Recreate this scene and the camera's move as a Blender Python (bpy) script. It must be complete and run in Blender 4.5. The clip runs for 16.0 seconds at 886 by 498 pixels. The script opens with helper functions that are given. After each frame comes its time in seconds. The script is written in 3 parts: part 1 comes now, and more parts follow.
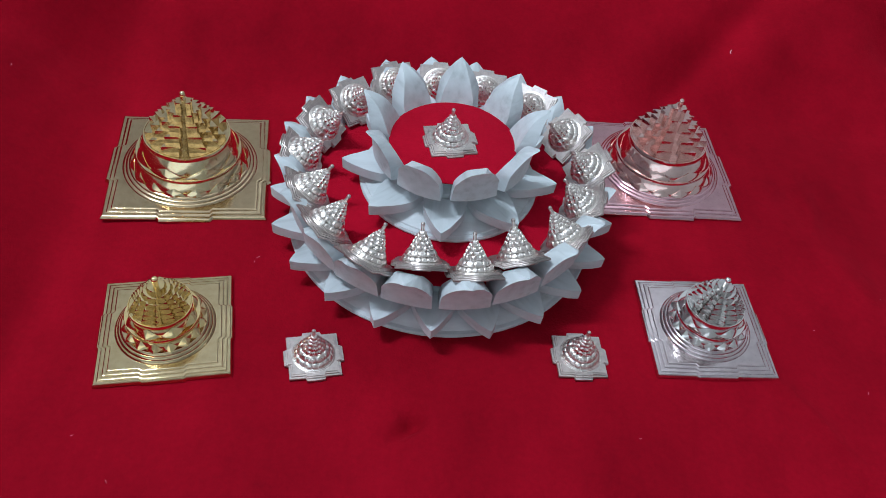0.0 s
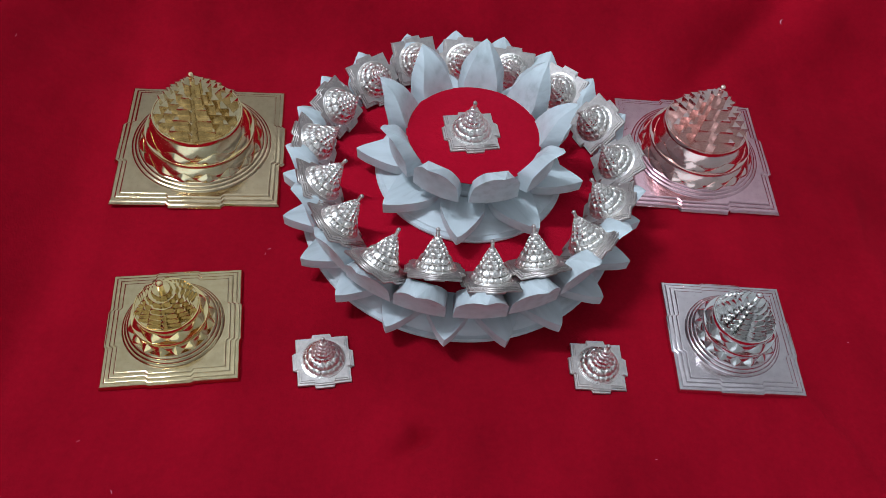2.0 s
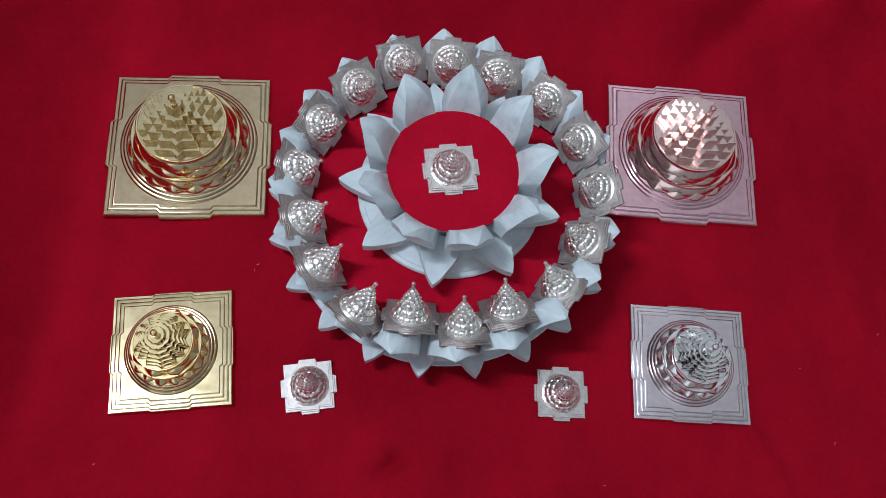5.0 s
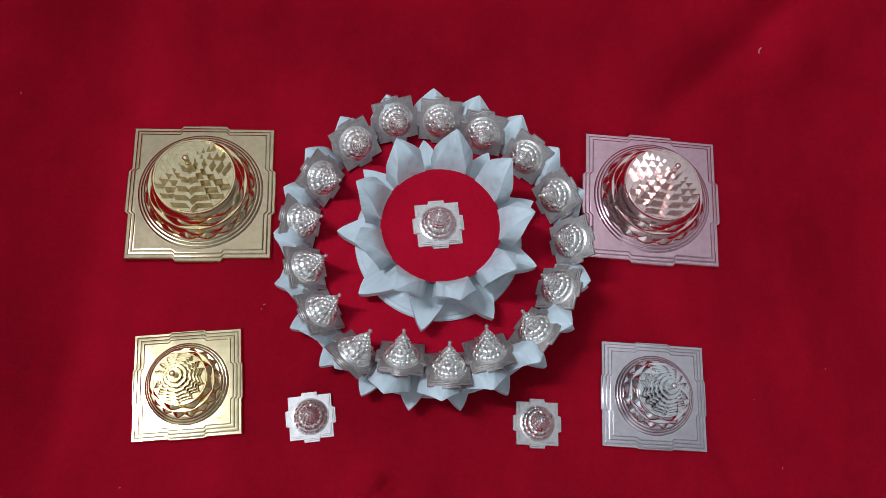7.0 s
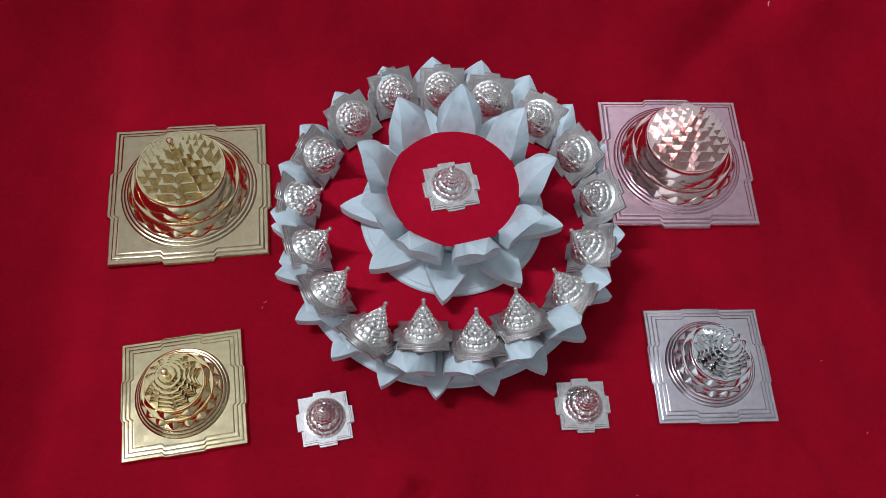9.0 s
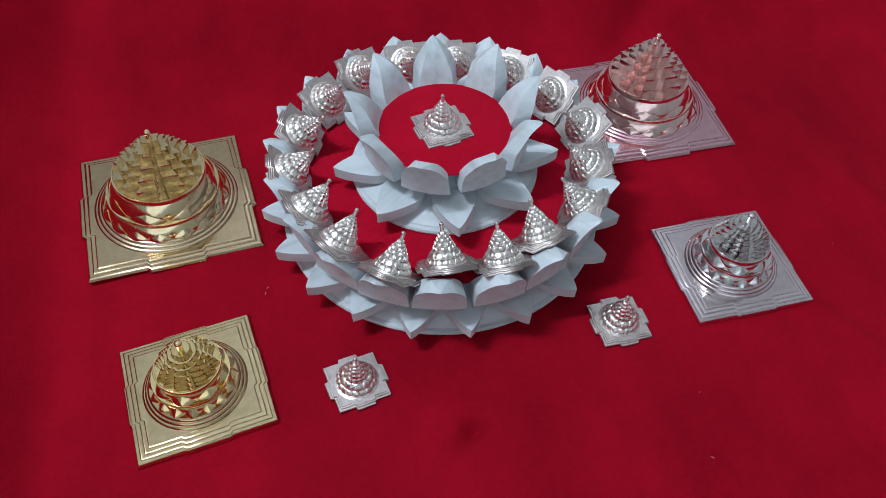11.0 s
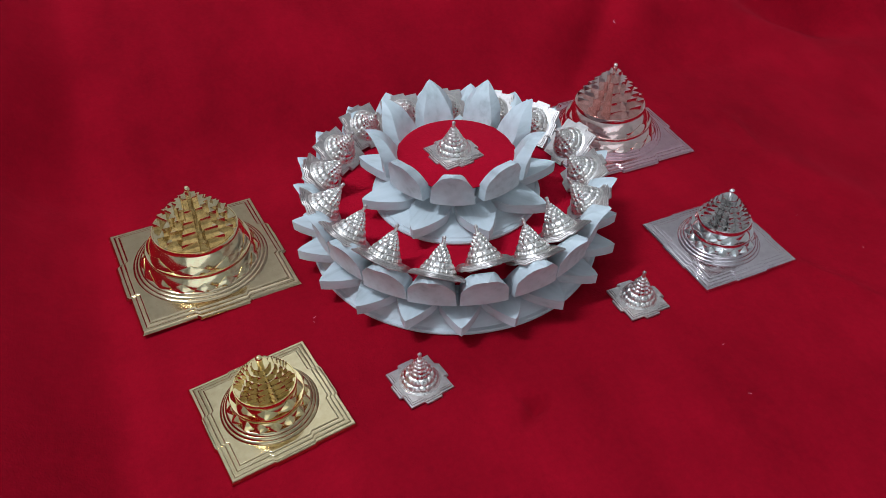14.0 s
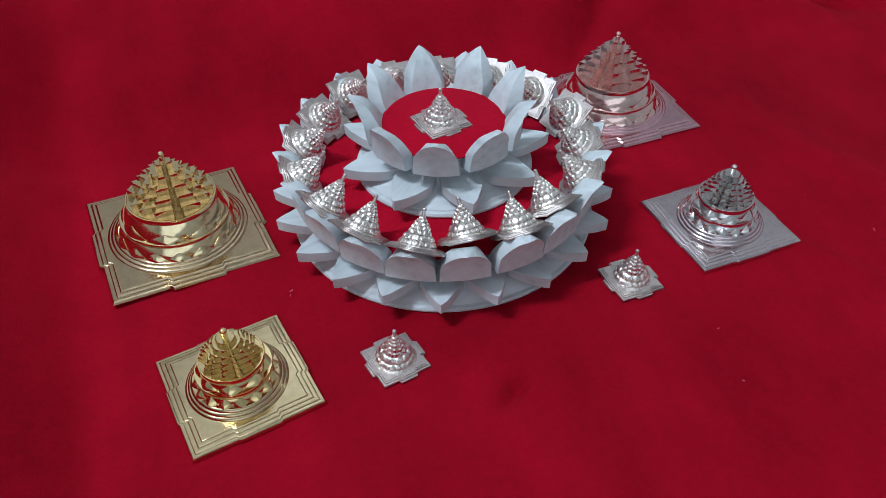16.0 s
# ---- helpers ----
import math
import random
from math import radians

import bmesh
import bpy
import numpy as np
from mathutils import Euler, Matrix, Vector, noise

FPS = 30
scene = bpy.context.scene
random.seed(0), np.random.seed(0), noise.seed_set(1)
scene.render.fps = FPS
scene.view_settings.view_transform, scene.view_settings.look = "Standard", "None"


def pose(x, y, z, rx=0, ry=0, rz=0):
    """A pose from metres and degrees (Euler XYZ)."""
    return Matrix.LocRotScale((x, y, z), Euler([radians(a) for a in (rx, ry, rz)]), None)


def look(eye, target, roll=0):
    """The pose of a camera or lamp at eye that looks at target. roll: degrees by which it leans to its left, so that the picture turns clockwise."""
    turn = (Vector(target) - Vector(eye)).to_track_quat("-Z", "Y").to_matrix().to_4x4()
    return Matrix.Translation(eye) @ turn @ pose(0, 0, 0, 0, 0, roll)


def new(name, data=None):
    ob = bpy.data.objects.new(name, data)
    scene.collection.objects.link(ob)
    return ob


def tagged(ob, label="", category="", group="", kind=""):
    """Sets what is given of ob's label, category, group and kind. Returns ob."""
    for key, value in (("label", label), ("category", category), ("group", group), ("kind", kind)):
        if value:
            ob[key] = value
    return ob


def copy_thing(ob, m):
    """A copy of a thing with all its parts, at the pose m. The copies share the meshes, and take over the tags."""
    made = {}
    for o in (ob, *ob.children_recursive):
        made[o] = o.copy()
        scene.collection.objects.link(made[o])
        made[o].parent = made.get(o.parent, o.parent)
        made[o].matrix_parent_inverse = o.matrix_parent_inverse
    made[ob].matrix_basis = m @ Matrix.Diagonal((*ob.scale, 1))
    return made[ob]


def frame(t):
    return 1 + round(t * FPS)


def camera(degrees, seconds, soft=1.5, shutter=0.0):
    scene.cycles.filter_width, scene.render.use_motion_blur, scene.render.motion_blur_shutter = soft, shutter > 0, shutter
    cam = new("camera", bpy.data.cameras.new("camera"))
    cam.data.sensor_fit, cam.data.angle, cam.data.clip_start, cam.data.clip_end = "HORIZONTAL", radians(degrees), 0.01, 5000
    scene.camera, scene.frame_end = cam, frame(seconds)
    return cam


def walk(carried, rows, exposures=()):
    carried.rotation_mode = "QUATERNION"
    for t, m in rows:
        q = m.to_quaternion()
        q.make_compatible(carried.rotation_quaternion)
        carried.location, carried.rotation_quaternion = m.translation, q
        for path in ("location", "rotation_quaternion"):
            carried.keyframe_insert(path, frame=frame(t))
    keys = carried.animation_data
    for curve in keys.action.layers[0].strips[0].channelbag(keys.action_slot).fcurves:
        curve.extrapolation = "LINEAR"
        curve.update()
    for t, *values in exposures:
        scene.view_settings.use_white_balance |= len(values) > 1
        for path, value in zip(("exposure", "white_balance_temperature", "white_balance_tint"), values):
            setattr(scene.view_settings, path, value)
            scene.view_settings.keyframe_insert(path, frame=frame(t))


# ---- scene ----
cam = camera(57.70, 16.0, soft=0.6)
ROWS = [
    (0, 0.0044, 0.0002, 0.2784, -4.48, -46.35, 7.33),
    (0.5, 0.0069, 0.0031, 0.2800, -3.20, -47.19, 6.97),
    (1, 0.0062, 0.0142, 0.2846, -3.05, -49.12, 6.98),
    (1.5, 0.0110, 0.0257, 0.2879, -2.26, -50.90, 6.42),
    (2, 0.0087, 0.0389, 0.2915, -2.16, -52.74, 7.08),
    (2.5, 0.0117, 0.0565, 0.3017, -1.74, -55.68, 7.35),
    (3, 0.0183, 0.0780, 0.3081, -1.24, -59.08, 7.15),
    (3.5, 0.0197, 0.0983, 0.3206, -2.58, -62.05, 8.28),
    (6, 0.0129, 0.1420, 0.3872, -4.56, -70.51, 10.83),
    (6.5, 0.0145, 0.1478, 0.4005, -4.50, -70.46, 10.67),
    (7, 0.0162, 0.1520, 0.4086, -5.09, -70.89, 11.28),
    (7.5, 0.0174, 0.1533, 0.4172, -5.12, -71.00, 11.12),
    (8, 0.0176, 0.1504, 0.4131, -3.41, -70.38, 9.11),
    (8.5, 0.0141, 0.1348, 0.3827, -1.96, -68.10, 6.57),
    (9, 0.0137, 0.1074, 0.3482, -2.71, -63.35, 4.06),
    (11.5, -0.0460, 0.0231, 0.2790, -14.06, -48.20, 0.69),
    (12, -0.0607, 0.0172, 0.2751, -15.99, -45.60, -0.01),
    (12.5, -0.0692, 0.0137, 0.2688, -18.20, -44.02, 0.02),
    (13, -0.0829, 0.0079, 0.2655, -18.43, -43.56, -0.41),
    (13.5, -0.0915, -0.0031, 0.2714, -18.88, -42.57, -0.92),
    (14, -0.0955, -0.0123, 0.2724, -20.62, -41.67, -0.65),
    (14.5, -0.0949, -0.0198, 0.2695, -21.58, -41.34, -0.36),
    (15, -0.0975, -0.0142, 0.2655, -21.93, -41.27, -0.39),
    (15.5, -0.0951, -0.0125, 0.2620, -22.04, -41.44, -0.08),
    (16, -0.0751, -0.0088, 0.2583, -18.39, -42.98, -1.00),
]
walk(cam, [(t, pose(x, y, z, 90 + pitch, 0, yaw) @ pose(0, 0, 0, 0, 0, roll)) for t, x, y, z, yaw, pitch, roll in ROWS],
     [(0, -0.05), (1.5, -0.10), (3.0, -0.17), (6.0, -0.22), (8.0, -0.25), (9.0, -0.20), (11.5, -0.08), (16.0, -0.08)])

# ---------------------------------------------------------------- light
world = bpy.data.worlds.new("room_air")
scene.world = world
world.use_nodes = True
world.node_tree.nodes["Background"].inputs["Color"].default_value = (0.55, 0.6, 0.7, 1)
world.node_tree.nodes["Background"].inputs["Strength"].default_value = 0.05


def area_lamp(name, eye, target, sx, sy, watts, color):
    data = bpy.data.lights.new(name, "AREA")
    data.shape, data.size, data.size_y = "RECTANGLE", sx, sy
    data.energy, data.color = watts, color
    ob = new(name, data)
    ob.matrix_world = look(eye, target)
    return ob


area_lamp("ceiling_tube_lamp", (-0.97, 0.30, 2.05), (-0.1, 0.29, 0.0), 0.10, 0.60, 34, (0.735, 0.865, 1.0))
# added upward fill at the tube; brightens the ceiling and the room's ambient light
area_lamp("tube_uplight_fill", (-0.97, 0.30, 2.10), (-0.97, 0.30, 4.0), 0.10, 0.60, 41, (0.735, 0.865, 1.0))
# added fill with no fixture: brightens the far ceiling and wall that the plates mirror
area_lamp("far_ceiling_fill", (0.5, 1.75, 2.10), (0.5, 1.75, 4.0), 0.6, 0.10, 27, (0.735, 0.865, 1.0))
# unseen bright area on the south side, added for the metal's pale reflections
area_lamp("south_fill", (-0.35, -1.95, 1.02), (-0.1, 0.3, 0.70), 2.6, 1.6, 11, (0.735, 0.865, 1.0))

# ---------------------------------------------------------------- materials


def material(name):
    m = bpy.data.materials.new(name)
    m.use_nodes = True
    t = m.node_tree
    return m, t, t.nodes["Principled BSDF"]


def noise_node(t, scale, detail=4.0, rough=0.55, stretch=None, coords="Object"):
    tc = t.nodes.new("ShaderNodeTexCoord")
    n = t.nodes.new("ShaderNodeTexNoise")
    n.inputs["Scale"].default_value, n.inputs["Detail"].default_value, n.inputs["Roughness"].default_value = scale, detail, rough
    if stretch:
        mp = t.nodes.new("ShaderNodeMapping")
        mp.inputs["Scale"].default_value = stretch
        t.links.new(tc.outputs[coords], mp.inputs["Vector"])
        t.links.new(mp.outputs["Vector"], n.inputs["Vector"])
    else:
        t.links.new(tc.outputs[coords], n.inputs["Vector"])
    return n


def ramp(t, source, stops):
    r = t.nodes.new("ShaderNodeValToRGB")
    while len(r.color_ramp.elements) < len(stops):
        r.color_ramp.elements.new(0.5)
    for e, (at, c) in zip(r.color_ramp.elements, stops):
        e.position, e.color = at, (*c, 1)
    t.links.new(source, r.inputs["Fac"])
    return r


def bump(t, bsdf, source, strength, distance):
    b = t.nodes.new("ShaderNodeBump")
    b.inputs["Strength"].default_value, b.inputs["Distance"].default_value = strength, distance
    t.links.new(source, b.inputs["Height"])
    t.links.new(b.outputs["Normal"], bsdf.inputs["Normal"])
    return b


def metal(name, dark, light, rough, rough_to, bump_scale, bump_mm, tarnish=300.0):
    m, t, b = material(name)
    n = noise_node(t, tarnish, 5)
    r = ramp(t, n.outputs["Fac"], [(0.21, tuple(c * 0.4 for c in dark)), (0.27, dark), (0.62, light)])
    t.links.new(r.outputs["Color"], b.inputs["Base Color"])
    b.inputs["Metallic"].default_value = 1.0
    n2 = noise_node(t, tarnish * 0.35, 6, 0.65)
    mr = t.nodes.new("ShaderNodeMapRange")
    mr.inputs["From Min"].default_value, mr.inputs["From Max"].default_value = 0.35, 0.7
    mr.inputs["To Min"].default_value, mr.inputs["To Max"].default_value = rough, rough_to
    t.links.new(n2.outputs["Fac"], mr.inputs["Value"])
    t.links.new(mr.outputs["Result"], b.inputs["Roughness"])
    if bump_mm:
        n3 = noise_node(t, bump_scale, 3)
        bump(t, b, n3.outputs["Fac"], 0.6, bump_mm / 1000)
    return m


BRASS_SATIN = metal("satin_brass", (0.55, 0.405, 0.245), (0.63, 0.475, 0.30), 0.12, 0.22, 330, 0.03)
BRASS = metal("polished_brass", (0.79, 0.62, 0.35), (0.89, 0.74, 0.46), 0.10, 0.19, 420, 0.08)
GOLD_SATIN = metal("satin_gold_plate", (0.58, 0.44, 0.245), (0.67, 0.525, 0.315), 0.11, 0.20, 330, 0.03)
GOLD = metal("polished_gold_plate", (0.82, 0.62, 0.29), (0.93, 0.75, 0.40), 0.09, 0.17, 420, 0.08)
COPPER_SATIN = metal("satin_rose_copper", (0.72, 0.42, 0.47), (0.82, 0.50, 0.55), 0.12, 0.22, 330, 0.03)
COPPER = metal("polished_rose_copper", (0.86, 0.58, 0.53), (0.95, 0.70, 0.65), 0.09, 0.18, 420, 0.08)
NICKEL_SATIN = metal("satin_nickel", (0.63, 0.535, 0.555), (0.73, 0.63, 0.65), 0.11, 0.19, 330, 0.03)
NICKEL = metal("polished_nickel", (0.74, 0.72, 0.71), (0.87, 0.84, 0.82), 0.09, 0.18, 420, 0.08)
BRASS_CAST = metal("cast_brass", (0.62, 0.47, 0.265), (0.80, 0.64, 0.39), 0.10, 0.18, 500, 0.09)
GOLD_CAST = metal("cast_gold_plate", (0.64, 0.475, 0.235), (0.83, 0.655, 0.35), 0.09, 0.16, 500, 0.09)
COPPER_CAST = metal("cast_rose_copper", (0.84, 0.56, 0.52), (0.93, 0.68, 0.64), 0.12, 0.22, 700, 0.04)
NICKEL_CAST = metal("cast_nickel", (0.58, 0.565, 0.555), (0.80, 0.775, 0.76), 0.09, 0.17, 500, 0.09)
SILVER = metal("cast_silver", (0.50, 0.44, 0.42), (0.63, 0.56, 0.535), 0.40, 0.52, 1400, 0.05, 500.0)
SILVER_MATT = metal("dull_cast_silver", (0.72, 0.66, 0.62), (0.91, 0.845, 0.80), 0.25, 0.35, 900, 0.16, 420.0)


def wood_material():
    m, t, b = material("pale_limed_wood")
    tc, info = t.nodes.new("ShaderNodeTexCoord"), t.nodes.new("ShaderNodeObjectInfo")
    shift = t.nodes.new("ShaderNodeVectorMath")
    shift.operation = "MULTIPLY_ADD"
    shift.inputs[1].default_value = (1, 1, 1)
    t.links.new(tc.outputs["Object"], shift.inputs[0])
    t.links.new(info.outputs["Random"], shift.inputs[2])

    def grain(scale, stretch, detail):
        mp, n = t.nodes.new("ShaderNodeMapping"), t.nodes.new("ShaderNodeTexNoise")
        mp.inputs["Scale"].default_value = stretch
        n.inputs["Scale"].default_value, n.inputs["Detail"].default_value = scale, detail
        t.links.new(shift.outputs["Vector"], mp.inputs["Vector"])
        t.links.new(mp.outputs["Vector"], n.inputs["Vector"])
        return n

    lines, blotch = grain(260, (0.10, 1.0, 1.0), 5), grain(45, (1, 1, 1), 4)
    mix = t.nodes.new("ShaderNodeMix")
    mix.data_type = "FLOAT"
    mix.inputs[0].default_value = 0.45
    t.links.new(lines.outputs["Fac"], mix.inputs[2])
    t.links.new(blotch.outputs["Fac"], mix.inputs[3])
    r = ramp(t, mix.outputs[0], [(0.30, (0.42, 0.465, 0.48)), (0.46, (0.58, 0.632, 0.66)), (0.64, (0.66, 0.715, 0.75))])
    t.links.new(r.outputs["Color"], b.inputs["Base Color"])
    b.inputs["Roughness"].default_value = 0.5
    bump(t, b, lines.outputs["Fac"], 0.6, 0.0002)
    return m


WOOD = wood_material()


def velvet_material(name, dark, light):
    m, t, b = material(name)
    n, streak, fine = noise_node(t, 11, 9, 0.70), noise_node(t, 30, 6, 0.66, (1.0, 0.35, 1.0)), noise_node(t, 900, 3)
    mix = t.nodes.new("ShaderNodeMix")
    mix.data_type = "FLOAT"
    mix.inputs[0].default_value = 0.4
    t.links.new(n.outputs["Fac"], mix.inputs[2])
    t.links.new(streak.outputs["Fac"], mix.inputs[3])
    r = ramp(t, mix.outputs[0], [(0.36, dark), (0.64, light)])
    speck = ramp(t, noise_node(t, 420, 4, 0.6).outputs["Fac"], [(0.3, (0.94, 0.94, 0.94)), (0.7, (1.06, 1.06, 1.06))])
    tint = t.nodes.new("ShaderNodeMix")
    tint.data_type, tint.blend_type = "RGBA", "MULTIPLY"
    tint.inputs[0].default_value = 1.0
    t.links.new(r.outputs["Color"], tint.inputs[6])
    t.links.new(speck.outputs["Color"], tint.inputs[7])
    t.links.new(tint.outputs[2], b.inputs["Base Color"])
    b.inputs["Roughness"].default_value = 0.9
    b.inputs["Specular IOR Level"].default_value = 0.04
    b.inputs["Sheen Weight"].default_value = 0.12
    b.inputs["Sheen Roughness"].default_value = 0.4
    b.inputs["Sheen Tint"].default_value = (1.0, 0.10, 0.18, 1)
    bump(t, b, fine.outputs["Fac"], 0.6, 0.0006)
    return m


VELVET = velvet_material("crimson_velvet", (0.227, 0.0018, 0.0093), (0.363, 0.0032, 0.0157))
FELT = velvet_material("crimson_felt", (0.38, 0.0032, 0.0175), (0.49, 0.005, 0.0255))


def plain(name, color, rough):
    m, t, b = material(name)
    n = noise_node(t, 3, 6, 0.6)
    r = ramp(t, n.outputs["Fac"], [(0.3, tuple(c * 0.93 for c in color)), (0.7, color)])
    t.links.new(r.outputs["Color"], b.inputs["Base Color"])
    b.inputs["Roughness"].default_value = rough
    return m


WALL = plain("wall_paint", (0.74, 0.74, 0.73), 0.8)
CEILING = plain("ceiling_paint", (0.78, 0.78, 0.77), 0.9)
FLOOR = plain("floor_screed", (0.11, 0.105, 0.10), 0.5)
LINT = plain("white_lint", (0.75, 0.6, 0.58), 0.9)

# ---------------------------------------------------------------- mesh helpers


def settle(bm, name, mat, angle=32):
    bmesh.ops.recalc_face_normals(bm, faces=bm.faces)
    for f in bm.faces:
        f.smooth = len(f.verts) < 8
    for e in bm.edges:
        if len(e.link_faces) == 2:
            e.smooth = e.calc_face_angle(0) < radians(angle)
    me = bpy.data.meshes.new(name)
    bm.to_mesh(me)
    bm.free()
    me.materials.append(mat)
    return me


def part(name, bm, mat, parent, label="", angle=32):
    ob = new(name, settle(bm, name, mat, angle))
    ob.parent = parent
    if label:
        tagged(ob, label)
    return ob


def thing(name, label, category, group="", kind=""):
    ob = new(name)
    ob.empty_display_size = 0.005
    return tagged(ob, label, category, group, kind)


def lathe(bm, profile, n=64):
    """Turns a profile of (radius, height) round z; radius 0 closes it."""
    rings = []
    for r, z in profile:
        if r < 1e-7:
            rings.append([bm.verts.new((0, 0, z))])
        else:
            rings.append([bm.verts.new((r * math.cos(2 * math.pi * k / n), r * math.sin(2 * math.pi * k / n), z)) for k in range(n)])
    for a, b in zip(rings, rings[1:]):
        for k in range(n):
            q = (k + 1) % n
            if len(a) == 1 and len(b) > 1:
                bm.faces.new((a[0], b[k], b[q]))
            elif len(b) == 1 and len(a) > 1:
                bm.faces.new((a[k], b[0], a[q]))
            elif len(a) > 1:
                bm.faces.new((a[k], b[k], b[q], a[q]))


def prism(bm, outline, z0, z1, shrink=1.0):
    """A solid over an outline of (x, y), its top scaled by shrink."""
    low = [bm.verts.new((x, y, z0)) for x, y in outline]
    top = [bm.verts.new((x * shrink, y * shrink, z1)) for x, y in outline]
    n = len(outline)
    bm.faces.new(top)
    bm.faces.new(low[::-1])
    for k in range(n):
        q = (k + 1) % n
        bm.faces.new((low[k], low[q], top[q], top[k]))


def gated_square(half, gate, out):
    """A square with a gate stepping out at the middle of each side."""
    side = [(-half, -half), (-gate * 1.12, -half), (-gate, -half - out), (gate, -half - out), (gate * 1.12, -half)]
    pts = []
    for k in range(4):
        c, s = (1, 0, -1, 0)[k], (0, 1, 0, -1)[k]
        pts += [(c * x - s * y, s * x + c * y) for x, y in side]
    return pts


# the nine interlocking triangles: height of the base, half its width, height of the tip, for a circle of radius 1
TRIANGLES = [(0.34, 0.93, -0.99), (-0.30, 0.95, 0.99), (0.62, 0.77, -0.58), (-0.57, 0.80, 0.70), (0.84, 0.50, -0.15),
             (-0.82, 0.52, 0.20), (0.14, 0.62, -0.86), (-0.10, 0.62, 0.86), (0.07, 0.26, -0.30)]


def star_outline(some):
    """The outline of the triangles laid over one another, for a circle of radius 1."""
    lines = []
    for k in some:
        base, half, tip = TRIANGLES[k]
        a, b, c = (-half, base), (half, base), (0.0, tip)
        lines += [(a, b), (b, c), (c, a)]
    marks = [p for p, _ in lines]
    for i, (p, q) in enumerate(lines):
        for u, v in lines[:i]:
            d = (q[0] - p[0]) * (v[1] - u[1]) - (q[1] - p[1]) * (v[0] - u[0])
            if abs(d) > 1e-9:
                m = ((u[0] - p[0]) * (v[1] - u[1]) - (u[1] - p[1]) * (v[0] - u[0])) / d
                n = ((u[0] - p[0]) * (q[1] - p[1]) - (u[1] - p[1]) * (q[0] - p[0])) / d
                if -1e-9 < m < 1 + 1e-9 and -1e-9 < n < 1 + 1e-9:
                    marks.append((p[0] + m * (q[0] - p[0]), p[1] + m * (q[1] - p[1])))

    def reach(ang):
        x, y, far = math.cos(ang), math.sin(ang), 0.0
        for p, q in lines:
            d = x * (q[1] - p[1]) - y * (q[0] - p[0])
            if abs(d) > 1e-9:
                r, m = (p[0] * (q[1] - p[1]) - p[1] * (q[0] - p[0])) / d, (p[0] * y - p[1] * x) / d
                if r > 0 and -1e-7 <= m <= 1 + 1e-7:
                    far = max(far, r)
        return far

    out = []
    for x, y in sorted(marks, key=lambda p: math.atan2(p[1], p[0])):
        r = reach(math.atan2(y, x))
        if r - math.hypot(x, y) < 1e-5 and (not out or math.hypot(out[-1][0] - x, out[-1][1] - y) > 1e-3):
            out.append((x, y))
    return out


STAR, SMALL_STAR = star_outline(range(9)), star_outline((0, 1, 3))


def ball(bm, r, z, n=14):
    lathe(bm, [(0, z - r)] + [(r * math.sin(math.pi * k / 8), z - r * math.cos(math.pi * k / 8)) for k in range(1, 8)] + [(0, z + r)], n)


# ---------------------------------------------------------------- cloth and room

def smooth_step(a, b, x):
    s = min(1.0, max(0.0, (x - a) / (b - a)))
    return s * s * (3 - 2 * s)


CLOTH = (-0.95, 1.0, -0.04, 1.15)


def cloth_height(x, y):
    z = 0.0
    back = max(0.0, y - 0.375 - 0.008 * math.sin(9.0 * x + 0.5))
    rise = 20.0 * back * back / (1 + 10.0 * back)
    z += rise / (1 + rise / 0.12)
    left = max(0.0, -0.145 - x)
    rise = 42.0 * left * left / (1 + 34.0 * left)
    z += rise / (1 + rise / 0.20)
    free = smooth_step(0.0, 0.10, max(abs(x - 0.02) - 0.20, abs(y - 0.275) - 0.11))
    z += free * 0.008 * noise.noise((x * 9, y * 9, 1.3)) + free * 0.010 * noise.noise((x * 3.5, y * 3.5, 7.3))
    z += free * 0.0018 * noise.noise((x * 35, y * 35, 4.1))
    # it gives way a little under the stand
    z -= 0.0015 * smooth_step(0.100, 0.080, math.hypot(x - 0.0234, y - 0.2866))
    # a long raised crease and a crossed dent in the pile
    for (ax, ay), (bx, by), high, wide in CREASES:
        dx, dy = bx - ax, by - ay
        u = max(0.0, min(1.0, ((x - ax) * dx + (y - ay) * dy) / (dx * dx + dy * dy)))
        d = math.hypot(x - ax - u * dx, y - ay - u * dy)
        z += high * math.exp(-(d / wide) ** 2) * math.sin(math.pi * min(1.0, 0.12 + u)) 
    # towards its hem the cloth comes down to the floor
    hem = max(smooth_step(0.25, 0.0, min(x - CLOTH[0], CLOTH[1] - x, CLOTH[3] - y)), smooth_step(0.07, 0.0, y - CLOTH[2]))
    return z * (1 - hem) - 0.0395 * hem


CREASES = [((0.170, 0.203), (0.200, 0.151), 0.0022, 0.0035), ((0.198, 0.155), (0.228, 0.088), 0.0022, 0.004), ((0.005, 0.161), (0.023, 0.176), -0.0050, 0.0032),
           ((0.010, 0.175), (0.019, 0.164), -0.0042, 0.0030), ((0.140, 0.385), (0.262, 0.500), -0.0065, 0.010), ((0.125, 0.400), (0.235, 0.510), 0.006, 0.016), ((0.165, 0.385), (0.285, 0.480), 0.004, 0.016),
           ((0.300, 0.440), (0.395, 0.375), -0.020, 0.016), ((0.285, 0.400), (0.375, 0.335), 0.006, 0.030), ((0.222, 0.330), (0.214, 0.275), 0.0018, 0.004),
           ((0.205, 0.300), (0.260, 0.180), 0.0035, 0.014), ((-0.180, 0.36), (-0.13, 0.50), -0.008, 0.018), ((-0.05, 0.44), (0.02, 0.55), 0.006, 0.03)]


